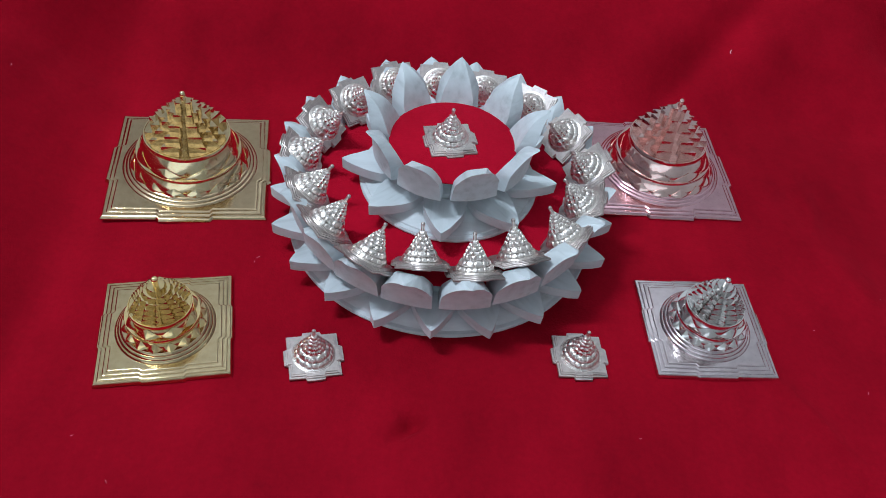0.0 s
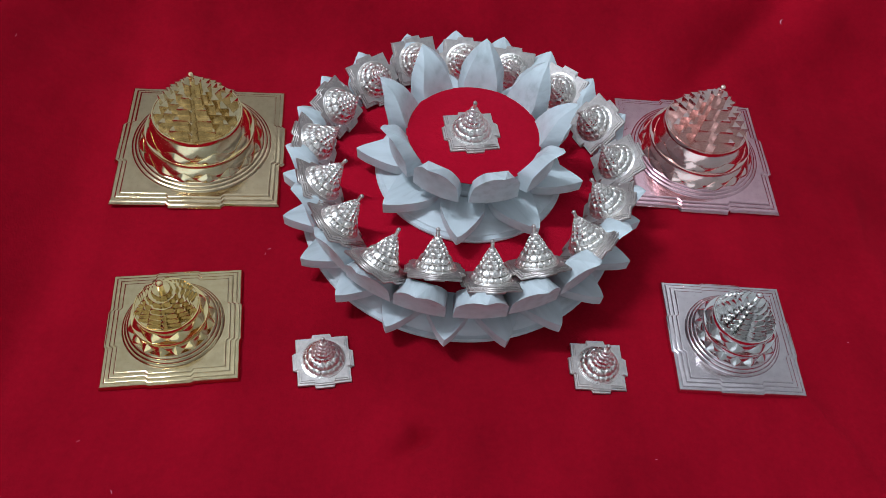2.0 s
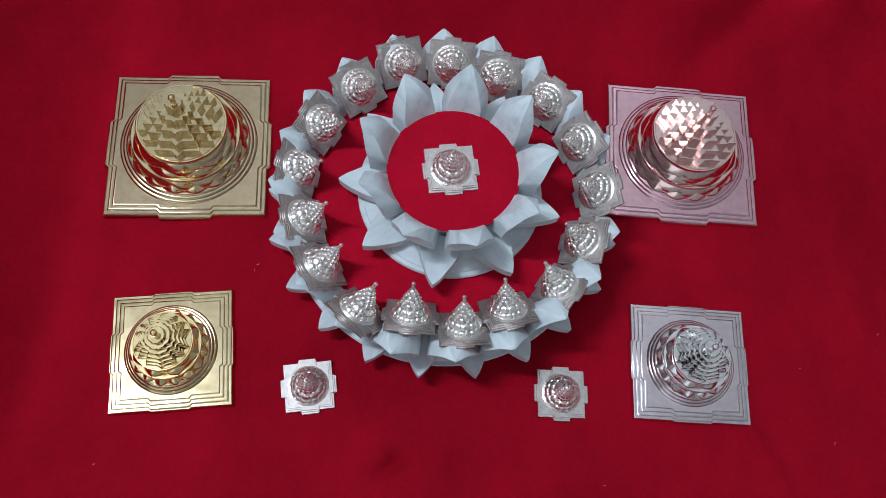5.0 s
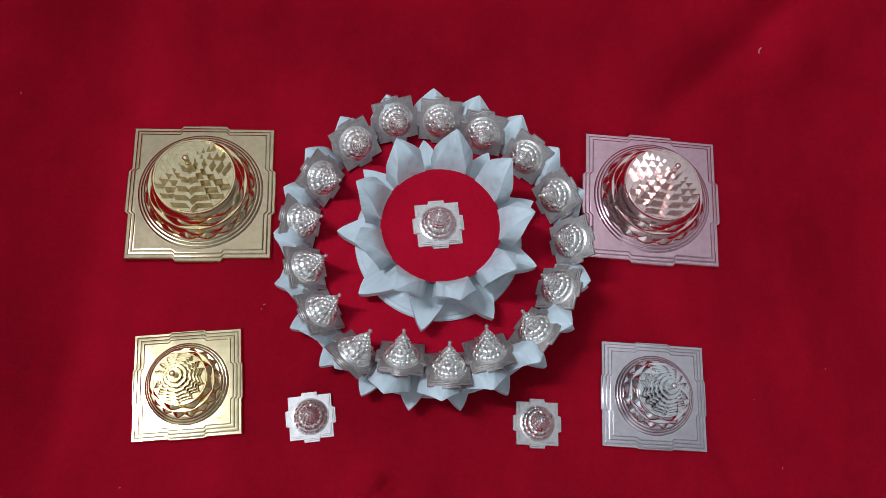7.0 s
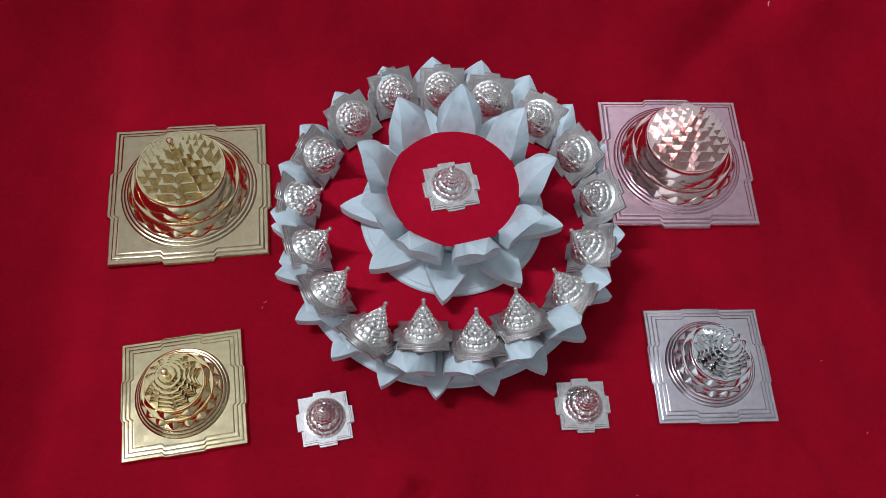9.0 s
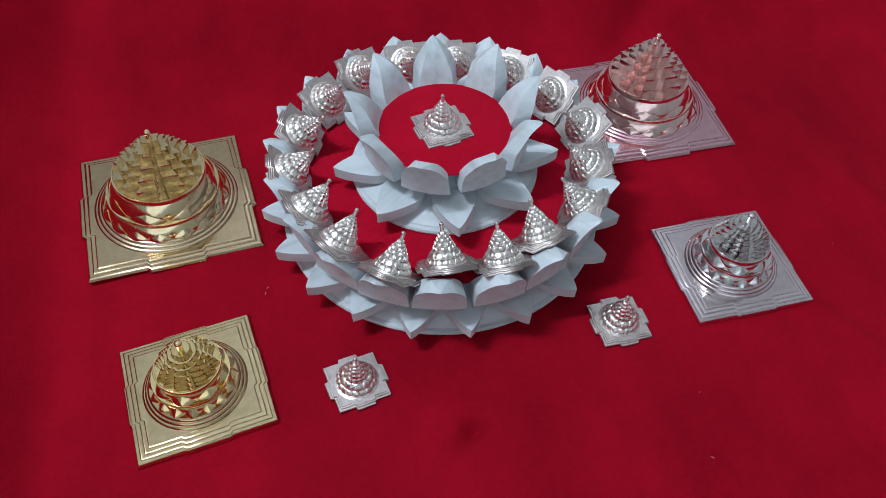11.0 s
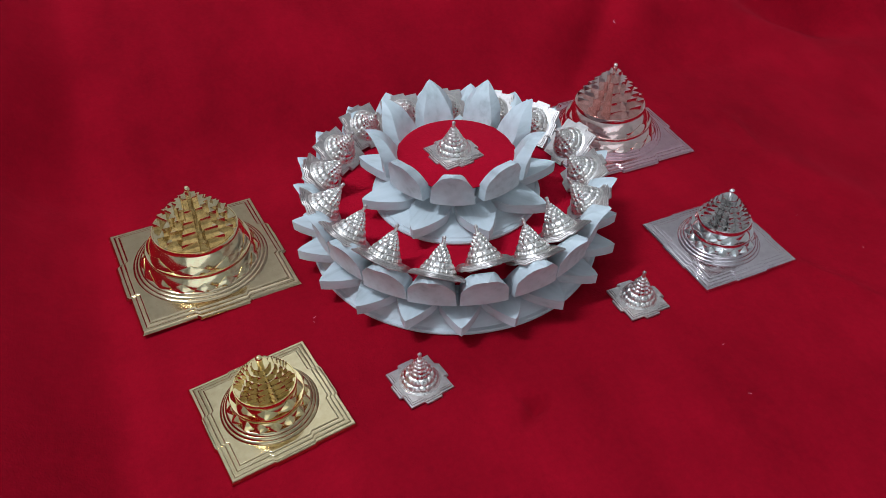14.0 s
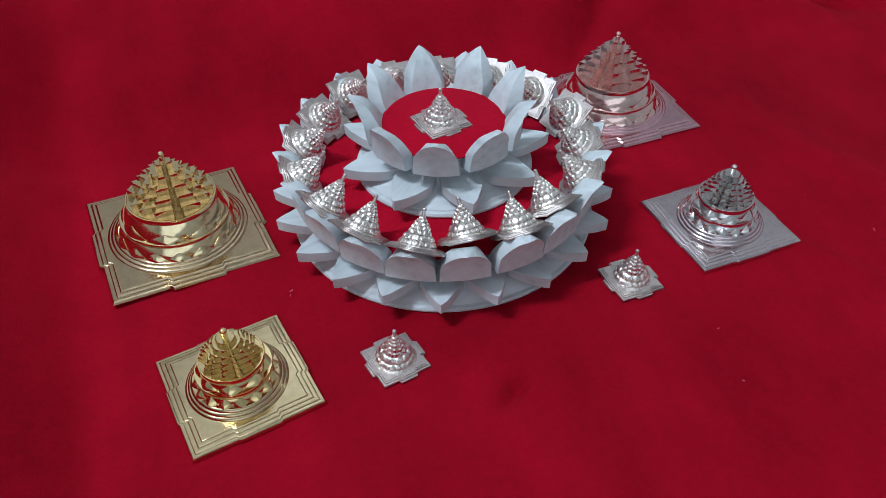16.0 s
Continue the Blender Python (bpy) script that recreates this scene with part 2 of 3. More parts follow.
def build_cloth():
    def axis(lo, a, b, hi, fine, coarse):
        pts, x = [], lo
        while x < hi:
            pts.append(x)
            x += fine if a < x < b else coarse
        return pts + [hi]

    xs, ys = axis(CLOTH[0], -0.32, 0.40, CLOTH[1], 0.0024, 0.02), axis(CLOTH[2], -0.05, 0.62, CLOTH[3], 0.0024, 0.02)
    verts = [(x, y, cloth_height(x, y)) for y in ys for x in xs]
    w = len(xs)
    faces = [(j * w + i, j * w + i + 1, (j + 1) * w + i + 1, (j + 1) * w + i) for j in range(len(ys) - 1) for i in range(w - 1)]
    me = bpy.data.meshes.new("red_cloth")
    me.from_pydata(verts, [], faces)
    me.polygons.foreach_set("use_smooth", [True] * len(faces))
    me.materials.append(VELVET)
    return tagged(new("velvet_cloth", me), "creased crimson velvet cloth spread on the floor", "cloth")


build_cloth()


def slab(name, lo, hi, mat, label, category):
    bm = bmesh.new()
    bmesh.ops.create_cube(bm, size=1)
    for v in bm.verts:
        v.co = [l + (h - l) * (c + 0.5) for l, h, c in zip(lo, hi, v.co)]
    return tagged(new(name, settle(bm, name, mat)), label, category, kind="structure")


slab("floor", (-2.6, -2.1, -0.20), (2.6, 2.5, -0.04), FLOOR, "plain dark grey floor under the cloth", "floor")
slab("wall_north", (-2.6, 2.4, -0.04), (2.6, 2.5, 4.0), WALL, "plain off-white painted wall", "wall")
slab("wall_south", (-2.6, -2.1, -0.04), (2.6, -2.0, 4.0), WALL, "plain off-white painted wall", "wall")
slab("wall_west", (-2.6, -2.0, -0.04), (-2.5, 2.4, 4.0), WALL, "plain off-white painted wall", "wall")
slab("wall_east", (2.5, -2.0, -0.04), (2.6, 2.4, 4.0), WALL, "plain off-white painted wall", "wall")
slab("ceiling", (-2.6, -2.1, 4.004), (2.6, 2.5, 4.1), CEILING, "plain white ceiling", "ceiling")

# ---------------------------------------------------------------- lotus stands


def petal_grid(bm, inner, outer, half_angle, rows=10, cols=9, straight=0.0):
    """A pointed petal cut from a turned bowl: inner and outer (radius, height) along it, half_angle(v) its half width."""
    def along(profile, v):
        f = v * (len(profile) - 1)
        k = min(int(f), len(profile) - 2)
        (r0, z0), (r1, z1) = profile[k], profile[k + 1]
        return r0 + (r1 - r0) * (f - k), z0 + (z1 - z0) * (f - k)

    grids = []
    for profile in (inner, outer):
        g = []
        for j in range(rows + 1):
            v = j / rows
            r, z = along(profile, v)
            h = half_angle(v)
            flat = straight * smooth_step(0.25, 0.65, v)
            g.append([bm.verts.new((r * (math.cos(h * u) * (1 - flat) + math.cos(h) * flat * 0.5 + flat * 0.5), r * math.sin(h * u), z)) for u in [2 * i / (cols - 1) - 1 for i in range(cols)]])
        grids.append(g)
    a, b = grids
    for j in range(rows):
        for i in range(cols - 1):
            bm.faces.new((a[j][i], a[j][i + 1], a[j + 1][i + 1], a[j + 1][i]))
            bm.faces.new((b[j][i], b[j + 1][i], b[j + 1][i + 1], b[j][i + 1]))
        for i in (0, cols - 1):
            bm.faces.new((a[j][i], a[j + 1][i], b[j + 1][i], b[j][i]))
    for j in (0, rows):
        for i in range(cols - 1):
            bm.faces.new((a[j][i], b[j][i], b[j][i + 1], a[j][i + 1]))


def spline(points, n):
    """Smoothly through points."""
    out = []
    for k in range(n + 1):
        f = k / n * (len(points) - 1)
        i = min(int(f), len(points) - 2)
        p = [points[max(0, min(len(points) - 1, i + d))] for d in (-1, 0, 1, 2)]
        s = f - i
        out.append(tuple(0.5 * (2 * p[1][c] + (p[2][c] - p[0][c]) * s + (2 * p[0][c] - 5 * p[1][c] + 4 * p[2][c] - p[3][c]) * s * s
                                + (3 * p[1][c] - p[0][c] - 3 * p[2][c] + p[3][c]) * s ** 3) for c in (0, 1)))
    return out


def lotus_stand(place, felt_r, foot, foot_z, reach, wide, rise, oval, sink, base_r, tip_r, uppers, lowers, label, group):
    """A turned wooden stand: a moulded base, two rows of pointed petals and a felt top. foot, foot_z, reach, wide: where an upper petal's outer face
    begins, how far its tip reaches and its half width; rise: extra height of the top; oval: how much closer the petals stand at the sides; sink: how
    deep the base lies in the cloth; uppers, lowers: count and turn of each row."""
    top = thing("lotus_stand", label, "lotus stand", group)
    d, b = felt_r, base_r
    bm = bmesh.new()
    lip = [(0, 0), (b - 0.0010, 0), (b - 0.0002, 0.0006), (b, 0.0015), (b - 0.0006, 0.0024), (b - 0.0022, 0.0027), (b - 0.0026, 0.0033)]
    lathe(bm, [(r, z - sink) for r, z in lip] + [(b - 0.0050, 0.0042), (b - 0.0080, 0.0058), (b - 0.0110, 0.0070), (b - 0.0150, 0.0078), (d - 0.0060, 0.0120), (d - 0.0040, 0.0216 + rise), (0, 0.0216 + rise)], 128)
    part("base_disc", bm, WOOD, top, "turned pale wooden base with a rounded lip")
    bm = bmesh.new()
    lathe(bm, [(r, z + rise) for r, z in ((0, 0.0212), (d - 0.0006, 0.0212), (d - 0.0001, 0.0220), (d - 0.0008, 0.0224), (0, 0.0224))], 96)
    part("felt_top", bm, FELT, top, "round crimson felt facing")
    inner = spline([(d - 0.0050, 0.0126), (d - 0.0022, 0.0185), (d + 0.0003, 0.0238), (d + 0.0028, 0.0298), (d + 0.0067, 0.0353), (d + reach - 0.0002, 0.0388)], 15)
    outer = spline([(d + foot + (reach - foot) * u, foot_z + (0.0385 - foot_z) * h) for u, h in ((0.0, 0.0), (0.06, 0.25), (0.17, 0.48), (0.35, 0.70), (0.62, 0.88), (1.0, 1.0))], 15)
    half = wide / (d + 0.0016)
    bm = bmesh.new()
    petal_grid(bm, inner, outer, lambda v: half * (d + 0.0016) / (d + 0.0016 + 0.010 * v) * (1.0 if v < 0.38 else max(0.012, 1 - ((v - 0.38) / 0.62) ** 1.35)), 18, 11, 1.0)
    upper = settle(bm, "petal", WOOD, 38)
    bm = bmesh.new()
    r0 = tip_r - 0.0235
    low_top = spline([(r0, 0.0120), (r0 + 0.007, 0.0121), (r0 + 0.015, 0.0124), (tip_r, 0.0136)], 10)
    low_under = spline([(r0, 0.0072), (r0 + 0.007, 0.0072), (r0 + 0.015, 0.0074), (tip_r - 0.0003, 0.0080)], 10)

    def low_half(v):
        return 0.0098 / (r0 + 0.0235 * v) * (0.9 + 0.1 * v / 0.3 if v < 0.3 else max(0.012, 1 - ((v - 0.3) / 0.7) ** 1.4))

    petal_grid(bm, low_top, low_under, low_half, 14, 7)
    lower = settle(bm, "petal", WOOD, 38)
    rnd = random.Random(9)
    for mesh, (count, turn) in ((lower, lowers), (upper, uppers)):
        for k in range(count):
            ob = new("petal", mesh)
            ob.parent = top
            at = 360 * k / count + turn + rnd.uniform(-0.7, 0.7)
            lift = rnd.uniform(-0.0003, 0.0003) + (1.4 * rise if mesh == upper else 0.0)
            ob.matrix_basis = pose(0, 0, lift, 0, 0, at) @ pose(-oval * math.cos(radians(at)) ** 2 if mesh == upper else 0.0, 0, 0, 0, rnd.uniform(-0.8, 0.8), 0)
    top.matrix_basis = Matrix.Translation(place)
    return top


lotus_stand((0.0234, 0.2866, 0.0), 0.0648, 0.0100, 0.0193, 0.0160, 0.0098, 0.0005, 0.0022, 0.0015, 0.0740, 0.0826, (20, -83.0), (21, -92.4), "wide pale wooden lotus stand with a crimson felt top", "stacked lotus stands")
lotus_stand((0.0253, 0.2892, 0.0228), 0.0294, 0.0072, 0.0178, 0.0138, 0.0091, 0.0016, 0.0, 0.0, 0.0424, 0.0504, (9, 6.3), (9, -94.3), "small pale wooden lotus stand on the wide one", "stacked lotus stands")

# ---------------------------------------------------------------- metal pyramids


def stepped_plate(bm, outlines):
    """One solid of gated squares: rows of (outline, foot, top), each step narrower than the one below."""
    loops = []
    for pts, z0, z1 in outlines:
        for z, grow in ((z0, 1.0), (z0 + 0.25 * (z1 - z0), 0.999), (z0 + 0.70 * (z1 - z0), 0.988), (z0 + 0.93 * (z1 - z0), 0.979), (z1, 0.971)):
            loops.append([bm.verts.new((x * grow, y * grow, z)) for x, y in pts])
    bm.faces.new(loops[0][::-1])
    for a, b in zip(loops, loops[1:]):
        for k in range(len(a)):
            q = (k + 1) % len(a)
            bm.faces.new((a[k], a[q], b[q], b[k]))
    bm.faces.new(loops[-1])


def drum_petal(name, shiny, half_angle, foot, wall, apex_r, high):
    """One pointed, bulging petal that leans on a drum's wall, on the x axis."""
    bm = bmesh.new()
    rows, cols, grid = 6, 8, []
    for j in range(rows):
        v = j / rows
        line = []
        for i in range(cols + 1):
            u = 2 * i / cols - 1
            angle = u * half_angle * (1 - v ** 1.5)
            r = wall + (apex_r - wall) * v ** 1.35 + (foot - wall) * (1 - v ** 1.3) * (1 - abs(u) ** 1.3) - 0.00006
            line.append(bm.verts.new((r * math.cos(angle), r * math.sin(angle), v * high)))
        grid.append(line)
    tip, back = bm.verts.new((apex_r, 0, high)), bm.verts.new((apex_r * 0.9, 0, 0))
    for p, q in zip(grid, grid[1:]):
        for i in range(cols):
            bm.faces.new((p[i], p[i + 1], q[i + 1], q[i]))
    for i in range(cols):
        bm.faces.new((grid[-1][i], grid[-1][i + 1], tip))
        bm.faces.new((grid[0][i + 1], grid[0][i], back))
    edge = [back] + [line[0] for line in grid] + [tip]
    far = [back] + [line[-1] for line in grid] + [tip]
    bm.faces.new(edge)
    bm.faces.new(far[::-1])
    return settle(bm, name, shiny, 24)


def flare(u):
    """How far a drum's wall has swept outwards, from its top (0) to its foot (1)."""
    return 1 - (1 - u) ** 1.6


def large_pyramid(label, half, satin, shiny, cast, insets, gates, radii, heights, teeth, group):
    """A stepped square plate with gates, two petalled drums and a crown of stacked star levels.
    radii: ring, lower drum's foot, upper drum's foot, top; heights: plate, rings, lower drum, upper drum, crown, finial."""
    top = thing("yantra_pyramid", label, "metal pyramid", group)
    ring, low, up, rim = radii
    h_plate, h_ring, h_low, h_up, h_crown, h_tip = heights
    f = half / 0.038
    bm = bmesh.new()
    n, z, rows = len(insets), 0.0, []
    for k, inset in enumerate(insets):
        z1 = h_plate * (((0.6, 0.8, 1.0) if n == 3 else (0.61, 0.74, 0.87, 1.0))[k])
        rows.append((gated_square(half - inset, 0.0118 * f, gates[min(k, 1)]), z, z1))
        z = z1
    stepped_plate(bm, rows)
    part("base_plate", bm, satin, top, angle=20)
    bm = bmesh.new()
    e, w = h_ring / 3, (ring - low * 0.985) / 3
    prof = [(0, z - 0.0003), (ring, z - 0.0003)]
    for k in range(3):
        r, h = ring - k * w, z + k * e
        prof += [(r, h + 0.04 * e), (r - 0.12 * w, h + 0.36 * e), (r - 0.34 * w, h + 0.66 * e), (r - 0.60 * w, h + 0.88 * e), (r - 0.84 * w, h + 0.99 * e), (r - 0.97 * w, h + 0.97 * e)]
    lathe(bm, prof + [(low * 0.9, z + h_ring), (0, z + h_ring)], 96)
    part("ring_step", bm, satin, top, angle=25)
    z += h_ring - 0.0001
    for name, count, foot, wall_top, high in (("lower_drum", 16, low, up, h_low), ("upper_drum", 8, up * 0.978, rim, h_up)):
        bm = bmesh.new()
        inner = wall_top - (0.0008 if teeth == 1 else 0.0012)
        wall = inner + (0.80 if teeth == 1 else 0.50) * (foot - inner)
        drop = wall - inner
        band = 0.76 if teeth == 1 else 0.62
        prof = [(0, z), (wall, z)]
        for k in range(11, -1, -1):
            prof.append((inner + drop * flare(k / 12), z + high * band * (1 - k / 12)))
        lip = 0.0003 * f
        prof += [(wall_top + lip, z + (band + 0.015) * high), (wall_top + lip, z + 0.97 * high), (wall_top + 0.5 * lip, z + high), (wall_top - 0.0004 * f, z + high)]
        prof += [(wall_top - 0.0006 * f, z + high - 0.0003 * f), (0, z + high - 0.0003 * f)] if name == "upper_drum" else [(0, z + high)]
        lathe(bm, prof, 96)
        drum = part(name, bm, shiny, top, angle=40)
        share = 0.50 if teeth == 2 else 0.40 if name == "upper_drum" else 0.46
        apex = inner + drop * flare(1 - share / band)
        mesh = drum_petal("petal", shiny, math.pi / count * 0.98, foot * 1.03, wall * 1.012, apex + 0.0004 * f, share * high)
        for k in range(count):
            ob = new("petal", mesh)
            ob.parent = drum
            ob.matrix_basis = pose(0, 0, z, 0, 0, 360 * (k + 0.5) / count)
        z += high - 0.0001
    z -= 0.0003 * f
    bm = bmesh.new()
    lathe(bm, [(0, z - 0.0002), (rim - 0.0007 * f, z - 0.0002), (rim - 0.0008 * f, z + 0.0005), (0, z + 0.0005)], 64)
    part("crown_floor", bm, cast, top)
    sizes = (0.97, 0.80, 0.61, 0.41, 0.21) if teeth == 1 else (0.985, 0.895, 0.785, 0.655, 0.50, 0.32)
    step = h_crown / len(sizes)
    for k, r in enumerate(sizes):
        bm = bmesh.new()
        foot = r - (0.07 if teeth == 1 else 0.04) * step / rim
        prism(bm, [(x * foot * rim, y * foot * rim) for x, y in (STAR if r > 0.29 else SMALL_STAR)], z - 0.0004, z + step, r / foot)
        bm.faces.ensure_lookup_table()
        bmesh.ops.bevel(bm, geom=list(bm.faces[0].edges), offset=(0.00016 if teeth == 1 else 0.00062) * f, segments=2, profile=0.6, affect='EDGES', clamp_overlap=True)
        part("star_tier", bm, cast, top, angle=15)
        z += step
    bm = bmesh.new()
    if teeth == 1:
        r = h_tip * 0.31
        lathe(bm, [(0, z - 0.001), (r * 1.1, z - 0.001), (r * 0.85, z + h_tip * 0.06), (r * 0.72, z + h_tip * 0.4), (0, z + h_tip * 0.45)], 14)
        ball(bm, r, z + h_tip - r)
    else:
        r = h_tip * 0.27
        lathe(bm, [(0, z - 0.003), (r, z - 0.003), (r, z + 0.60 * h_tip), (r * 1.12, z + 0.66 * h_tip), (r * 1.14, z + 0.78 * h_tip), (r * 0.98, z + 0.89 * h_tip),
                   (r * 0.62, z + 0.97 * h_tip), (0, z + h_tip)], 24)
    part("finial", bm, shiny, top)
    return top


WIDE_STEPS = (0.0, 0.0024, 0.0044)
NARROW_STEPS = (0.0, 0.0018, 0.0036, 0.0054)
PYRAMIDS = "large metal pyramids round the lotus"
ob = large_pyramid("large brass yantra pyramid on a square gated plate", 0.0380, BRASS_SATIN, BRASS, BRASS_CAST, WIDE_STEPS, (0.0017, 0.0019), (0.0326, 0.0281, 0.0250, 0.0203),
                   (0.0030, 0.0026, 0.0074, 0.0102, 0.0192, 0.0050), 1, PYRAMIDS)
ob.matrix_basis = pose(-0.1034, 0.3090, 0.0008, 0.6, 2.2, 7.7)
ob = large_pyramid("large rose copper yantra pyramid on a square plate", 0.0375, COPPER_SATIN, COPPER, COPPER_CAST, WIDE_STEPS, (0.0017, 0.0019), (0.0324, 0.0281, 0.0248, 0.0201),
                   (0.0030, 0.0026, 0.0070, 0.0098, 0.0206, 0.0048), 1, PYRAMIDS)
ob.matrix_basis = pose(0.1409, 0.3355, 0.0008, 0.5, 0, 2.0)
ob = large_pyramid("medium bright gold yantra pyramid with stepped borders", 0.0268, GOLD_SATIN, GOLD, GOLD_CAST, NARROW_STEPS, (0.0006, 0.0013), (0.0204, 0.0170, 0.0149, 0.0126),
                   (0.0030, 0.0034, 0.0054, 0.0060, 0.0112, 0.0046), 2, PYRAMIDS)
ob.matrix_basis = pose(-0.0905, 0.2068, 0.0004, 0, 0, 10.5)
ob = large_pyramid("medium silvery nickel yantra pyramid with stepped borders", 0.0272, NICKEL_SATIN, NICKEL, NICKEL_CAST, NARROW_STEPS, (0.0006, 0.0013), (0.0204, 0.0170, 0.0150, 0.0127),
                   (0.0030, 0.0034, 0.0056, 0.0062, 0.0126, 0.0046), 2, PYRAMIDS)
ob.matrix_basis = pose(0.1437, 0.2262, 0.0004, 0, 0, 2.5)


def small_pyramid():
    top = thing("yantra_cone", "small cast silver yantra cone", "metal cone")
    mm = 0.001
    bm = bmesh.new()
    for half, z0, z1 in ((10.75, 0.0, 0.9), (9.9, 0.6, 1.5), (9.2, 1.3, 1.9)):
        prism(bm, [(x * mm, y * mm) for x, y in gated_square(half, 3.7, 1.6)], z0 * mm, z1 * mm, 0.985)
    part("base_plate", bm, SILVER, top, angle=20)
    # a bell of low rings, two rows of round petals and tiers of teeth, each tier rounded over: count, foot radius, top radius, foot, top, relief
    tiers = ((18, 7.75, 6.2, 2.75, 4.5, 0.55), (10, 6.35, 4.5, 4.7, 7.0, 0.70), (14, 4.65, 3.65, 7.2, 8.9, 0.50), (12, 3.8, 2.85, 9.1, 10.6, 0.46), (10, 3.0, 2.15, 10.8, 12.1, 0.40),
             (8, 2.25, 1.5, 12.3, 13.3, 0.30), (6, 1.6, 0.9, 13.5, 14.6, 0.2))
    rows = [(9.3, 1.5, None), (9.2, 1.85, None), (8.85, 1.95, None), (8.7, 2.2, None), (8.35, 2.3, None), (8.2, 2.55, None), (7.7, 2.65, None)]
    for k, (n, r0, r1, z0, z1, out) in enumerate(tiers):
        for j in range(12):
            w = j / 11
            rows.append((r1 + (r0 - r1) * math.cos(1.45 * w), z0 + (z1 - z0) * math.sin(1.45 * w), (n, w, out, 0.37 * k, k > 1)))
        rows += [(r1 - 0.12, z1 - 0.02, None), (r1 - 0.14, z1 + 0.16, None)]
    rows += [(0.8, 15.2, None), (0.72, 16.8, None)]
    bm = bmesh.new()
    around, rings = 180, []
    for r, z, petal in rows:
        ring = []
        for q in range(around):
            a, lift = 2 * math.pi * q / around, 0.0
            if petal:
                n, w, out, turn, toothed = petal
                u = 2 * ((q / around * n + turn) % 1.0) - 1
                wide = 0.97 * (1 - 0.9 * w if toothed else math.sqrt(max(0.0, 1 - w ** 2.4)))
                if abs(u) < wide:
                    lift = out * (1 - abs(u) / wide if toothed else (1 - (u / wide) ** 2) ** 0.35 * min(1.0, 0.6 + 4.0 * w) * (1 - 0.6 * w)
                                  * (1 - 0.45 * math.exp(-((u / 0.42) ** 2 + ((w - 0.38) / 0.26) ** 2))))
            side, rise = (math.cos(1.3 * petal[1]), math.sin(1.3 * petal[1])) if petal else (0.0, 0.0)
            ring.append(bm.verts.new(((r + side * lift) * mm * math.cos(a), (r + side * lift) * mm * math.sin(a), (z + rise * lift) * mm)))
        rings.append(ring)
    for p, q in zip(rings, rings[1:]):
        for k in range(around):
            e = (k + 1) % around
            bm.faces.new((p[k], p[e], q[e], q[k]))
    bm.faces.new(rings[0][::-1])
    bm.faces.new(rings[-1])
    part("cone_body", bm, SILVER_MATT, top, "relief-cast dull silver cone", angle=30)
    bm = bmesh.new()
    ball(bm, 0.92 * mm, 17.4 * mm, 12)
    part("finial", bm, SILVER, top)
    return top


cone = small_pyramid()
tagged(cone, "small cast silver yantra cone on crimson felt", group="small silver cones")
cone.matrix_basis = pose(0.0239, 0.2888, 0.0467, 0, 0, 12.0)
for x, y, a in ((-0.0280, 0.1973, 12.5), (0.0849, 0.2060, 4.0)):
    tagged(copy_thing(cone, pose(x, y, 0.0005, 0, 1.8, a)), "small cast silver yantra cone lying on the cloth")

# the ring of cones that lean inwards on the wide stand's petals: x, y of the outer edge's middle, the way it faces, tilt
RING = [(-0.0072, 0.3578, 113, 41), (0.0191, 0.3612, 92, 41), (0.0432, 0.3560, 84, 45), (0.0705, 0.3440, 56, 45), (0.0894, 0.3215, 31, 46), (0.0998, 0.2962, 15, 42),
        (0.0950, 0.2673, -9, 39), (0.0843, 0.2418, -30, 39), (0.0577, 0.2244, -70, 36), (0.0375, 0.2140, -82, 35), (0.0137, 0.2169, -89, 37), (-0.0141, 0.2187, -128, 41),
        (-0.0350, 0.2390, -148, 41), (-0.0460, 0.2617, -162, 41), (-0.0522, 0.2884, 177, 44), (-0.0446, 0.3150, 157, 46), (-0.0287, 0.3410, 131, 36)]
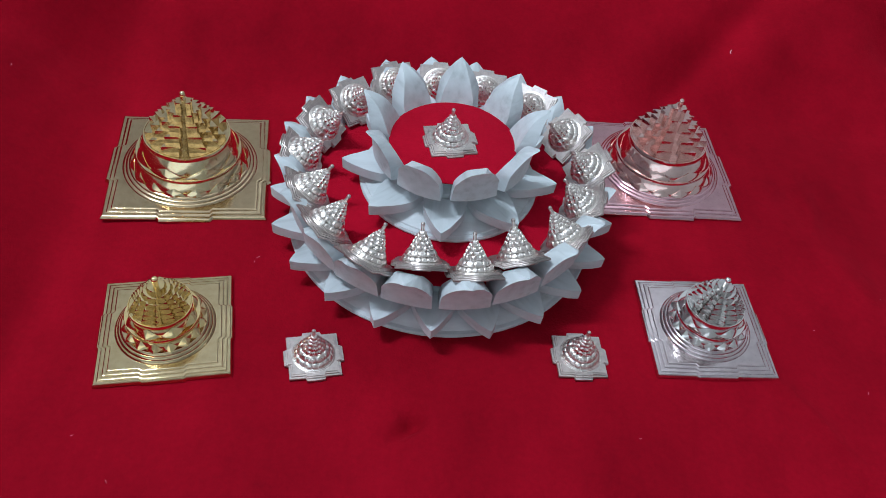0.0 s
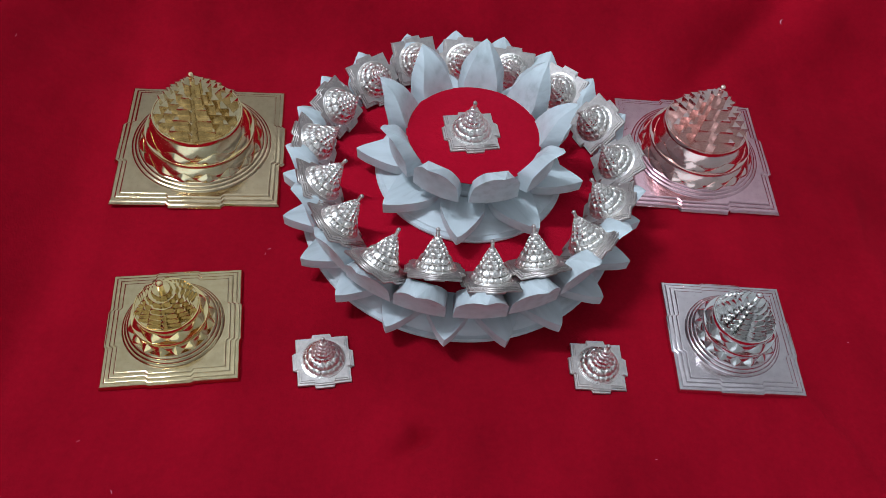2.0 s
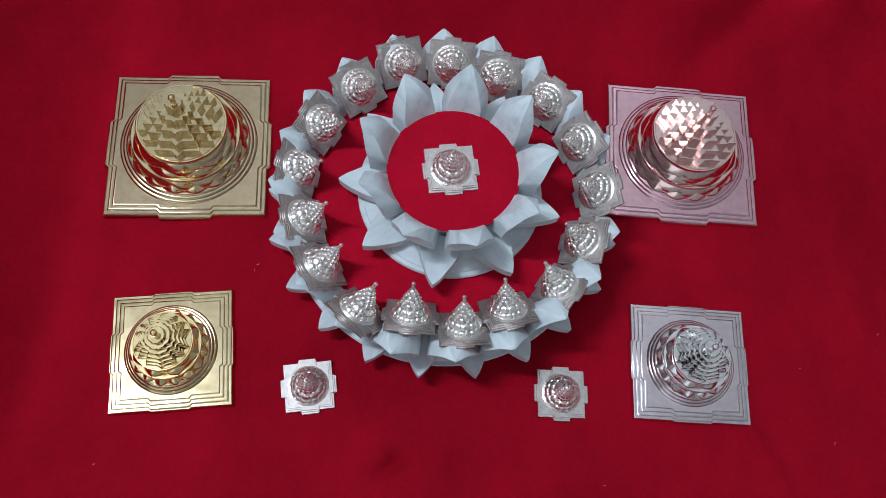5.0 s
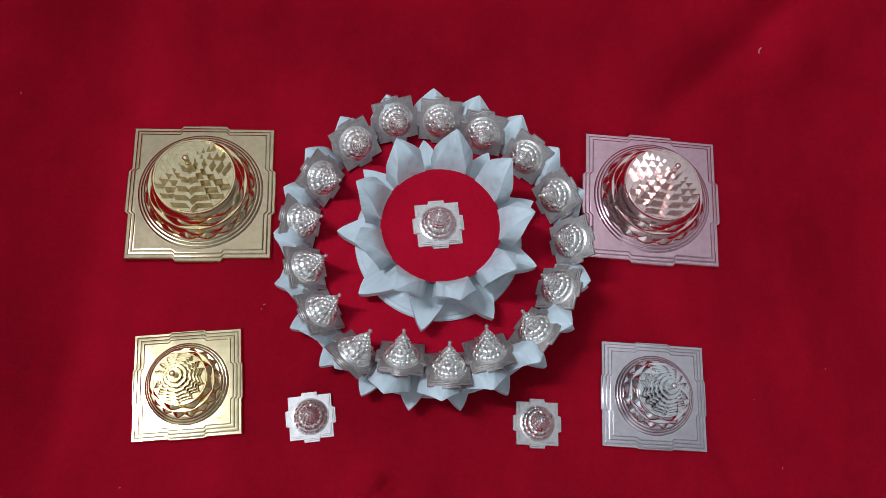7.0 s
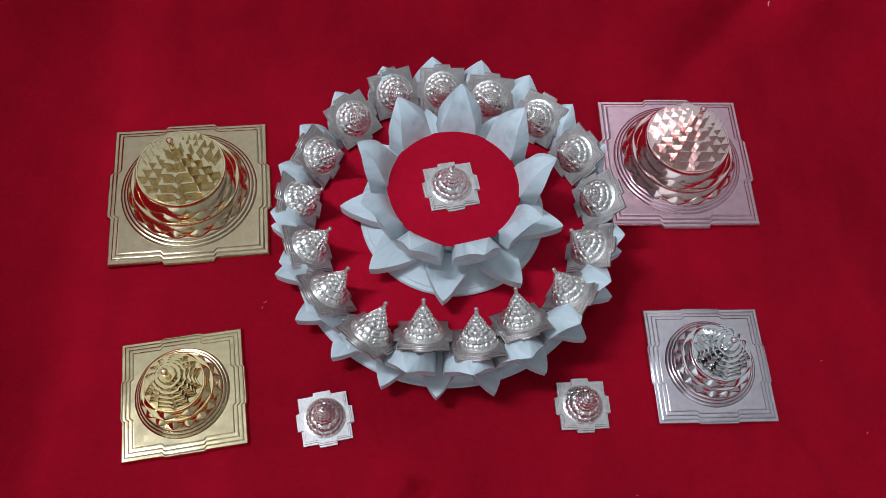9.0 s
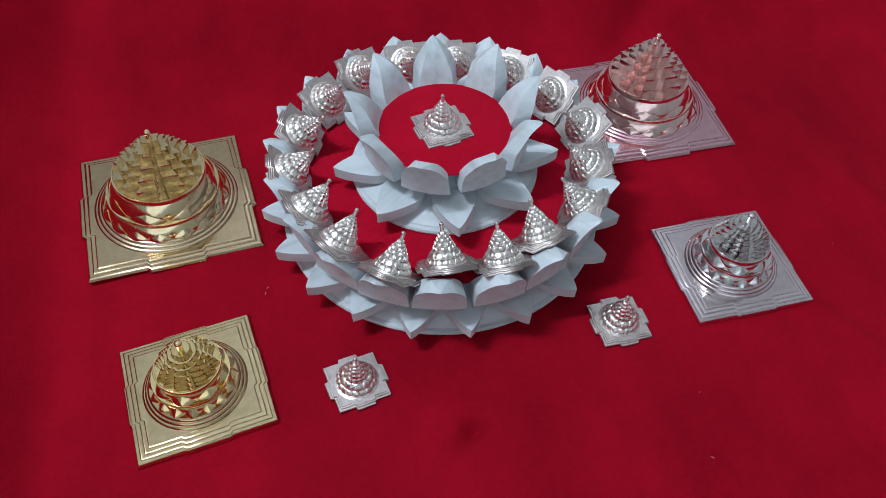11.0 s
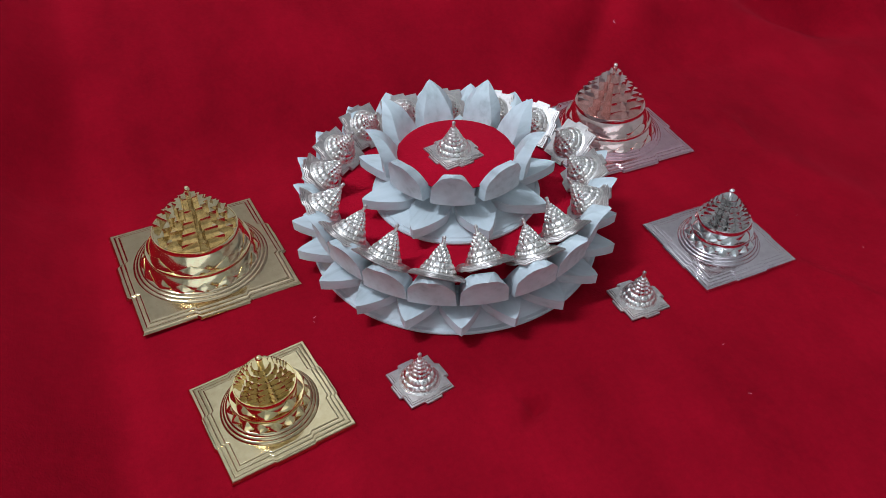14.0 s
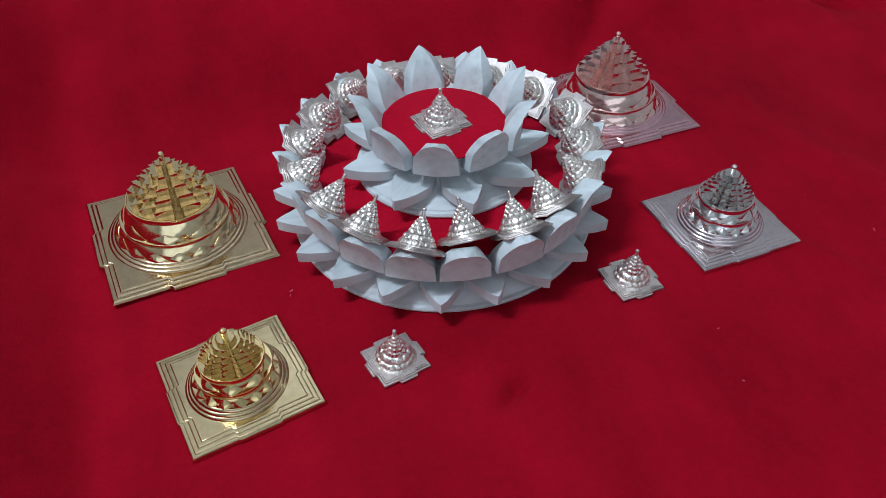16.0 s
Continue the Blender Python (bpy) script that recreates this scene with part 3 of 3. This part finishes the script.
for x, y, facing, tilt in RING:
    z = 0.0232 + 0.0124 * math.sin(radians(tilt))
    m = pose(x, y, z, 0, 0, facing) @ pose(-0.01075 * math.cos(radians(tilt)), 0, 0, 0, -tilt, 0)
    tagged(copy_thing(cone, m), "small cast silver yantra cone leaning inwards against wooden petals")

# ---------------------------------------------------------------- lint on the cloth


def lint_fibre(x, y, z, size, turn, curl):
    """A short bent thread of white lint."""
    bm = bmesh.new()
    n, r = 7, size * 0.055
    rings = []
    for k in range(n):
        u = k / (n - 1) - 0.5
        px, py, pz = u * size, curl * size * (u * u - 0.1), r + 0.25 * size * max(0.0, u) ** 2
        rings.append([bm.verts.new((px, py + r * math.cos(a), pz + r * math.sin(a))) for a in [2 * math.pi * q / 5 for q in range(5)]])
    for a, b in zip(rings, rings[1:]):
        for q in range(5):
            bm.faces.new((a[q], a[(q + 1) % 5], b[(q + 1) % 5], b[q]))
    bm.faces.new(rings[0][::-1])
    bm.faces.new(rings[-1])
    ob = tagged(new("lint_fibre", settle(bm, "lint_fibre", LINT)), "tiny pale lint thread lying on crimson velvet", "lint", "lint on the cloth")
    ob.matrix_basis = pose(x, y, z, 0, 0, turn)
    return ob


for x, y, size, turn, curl in ((0.197, 0.427, 0.0046, 62, -0.8), (-0.0605, 0.2520, 0.0016, 20, 0.4), (-0.0615, 0.2490, 0.0012, 80, 0.3), (0.106, 0.168, 0.0010, 10, 0.5), (0.211, 0.197, 0.0012, 70, 0.6),
                               (-0.095, 0.137, 0.0014, 120, 0.5), (-0.113, 0.155, 0.0011, 30, 0.4), (-0.195, 0.340, 0.0016, 100, 0.5), (0.100, 0.141, 0.0014, 150, 0.5), (0.043, 0.508, 0.0016, 60, 0.6),
                               (0.197, 0.230, 0.0009, 20, 0.2), (0.235, 0.250, 0.0010, 60, 0.3)):
    lint_fibre(x, y, cloth_height(x, y), size, turn, curl)
for x, y, size, turn in ((0.0330, 0.2690, 0.0010, 30), (0.0395, 0.2700, 0.0009, 100)):
    lint_fibre(x, y, 0.0466, size, turn, 0.3)
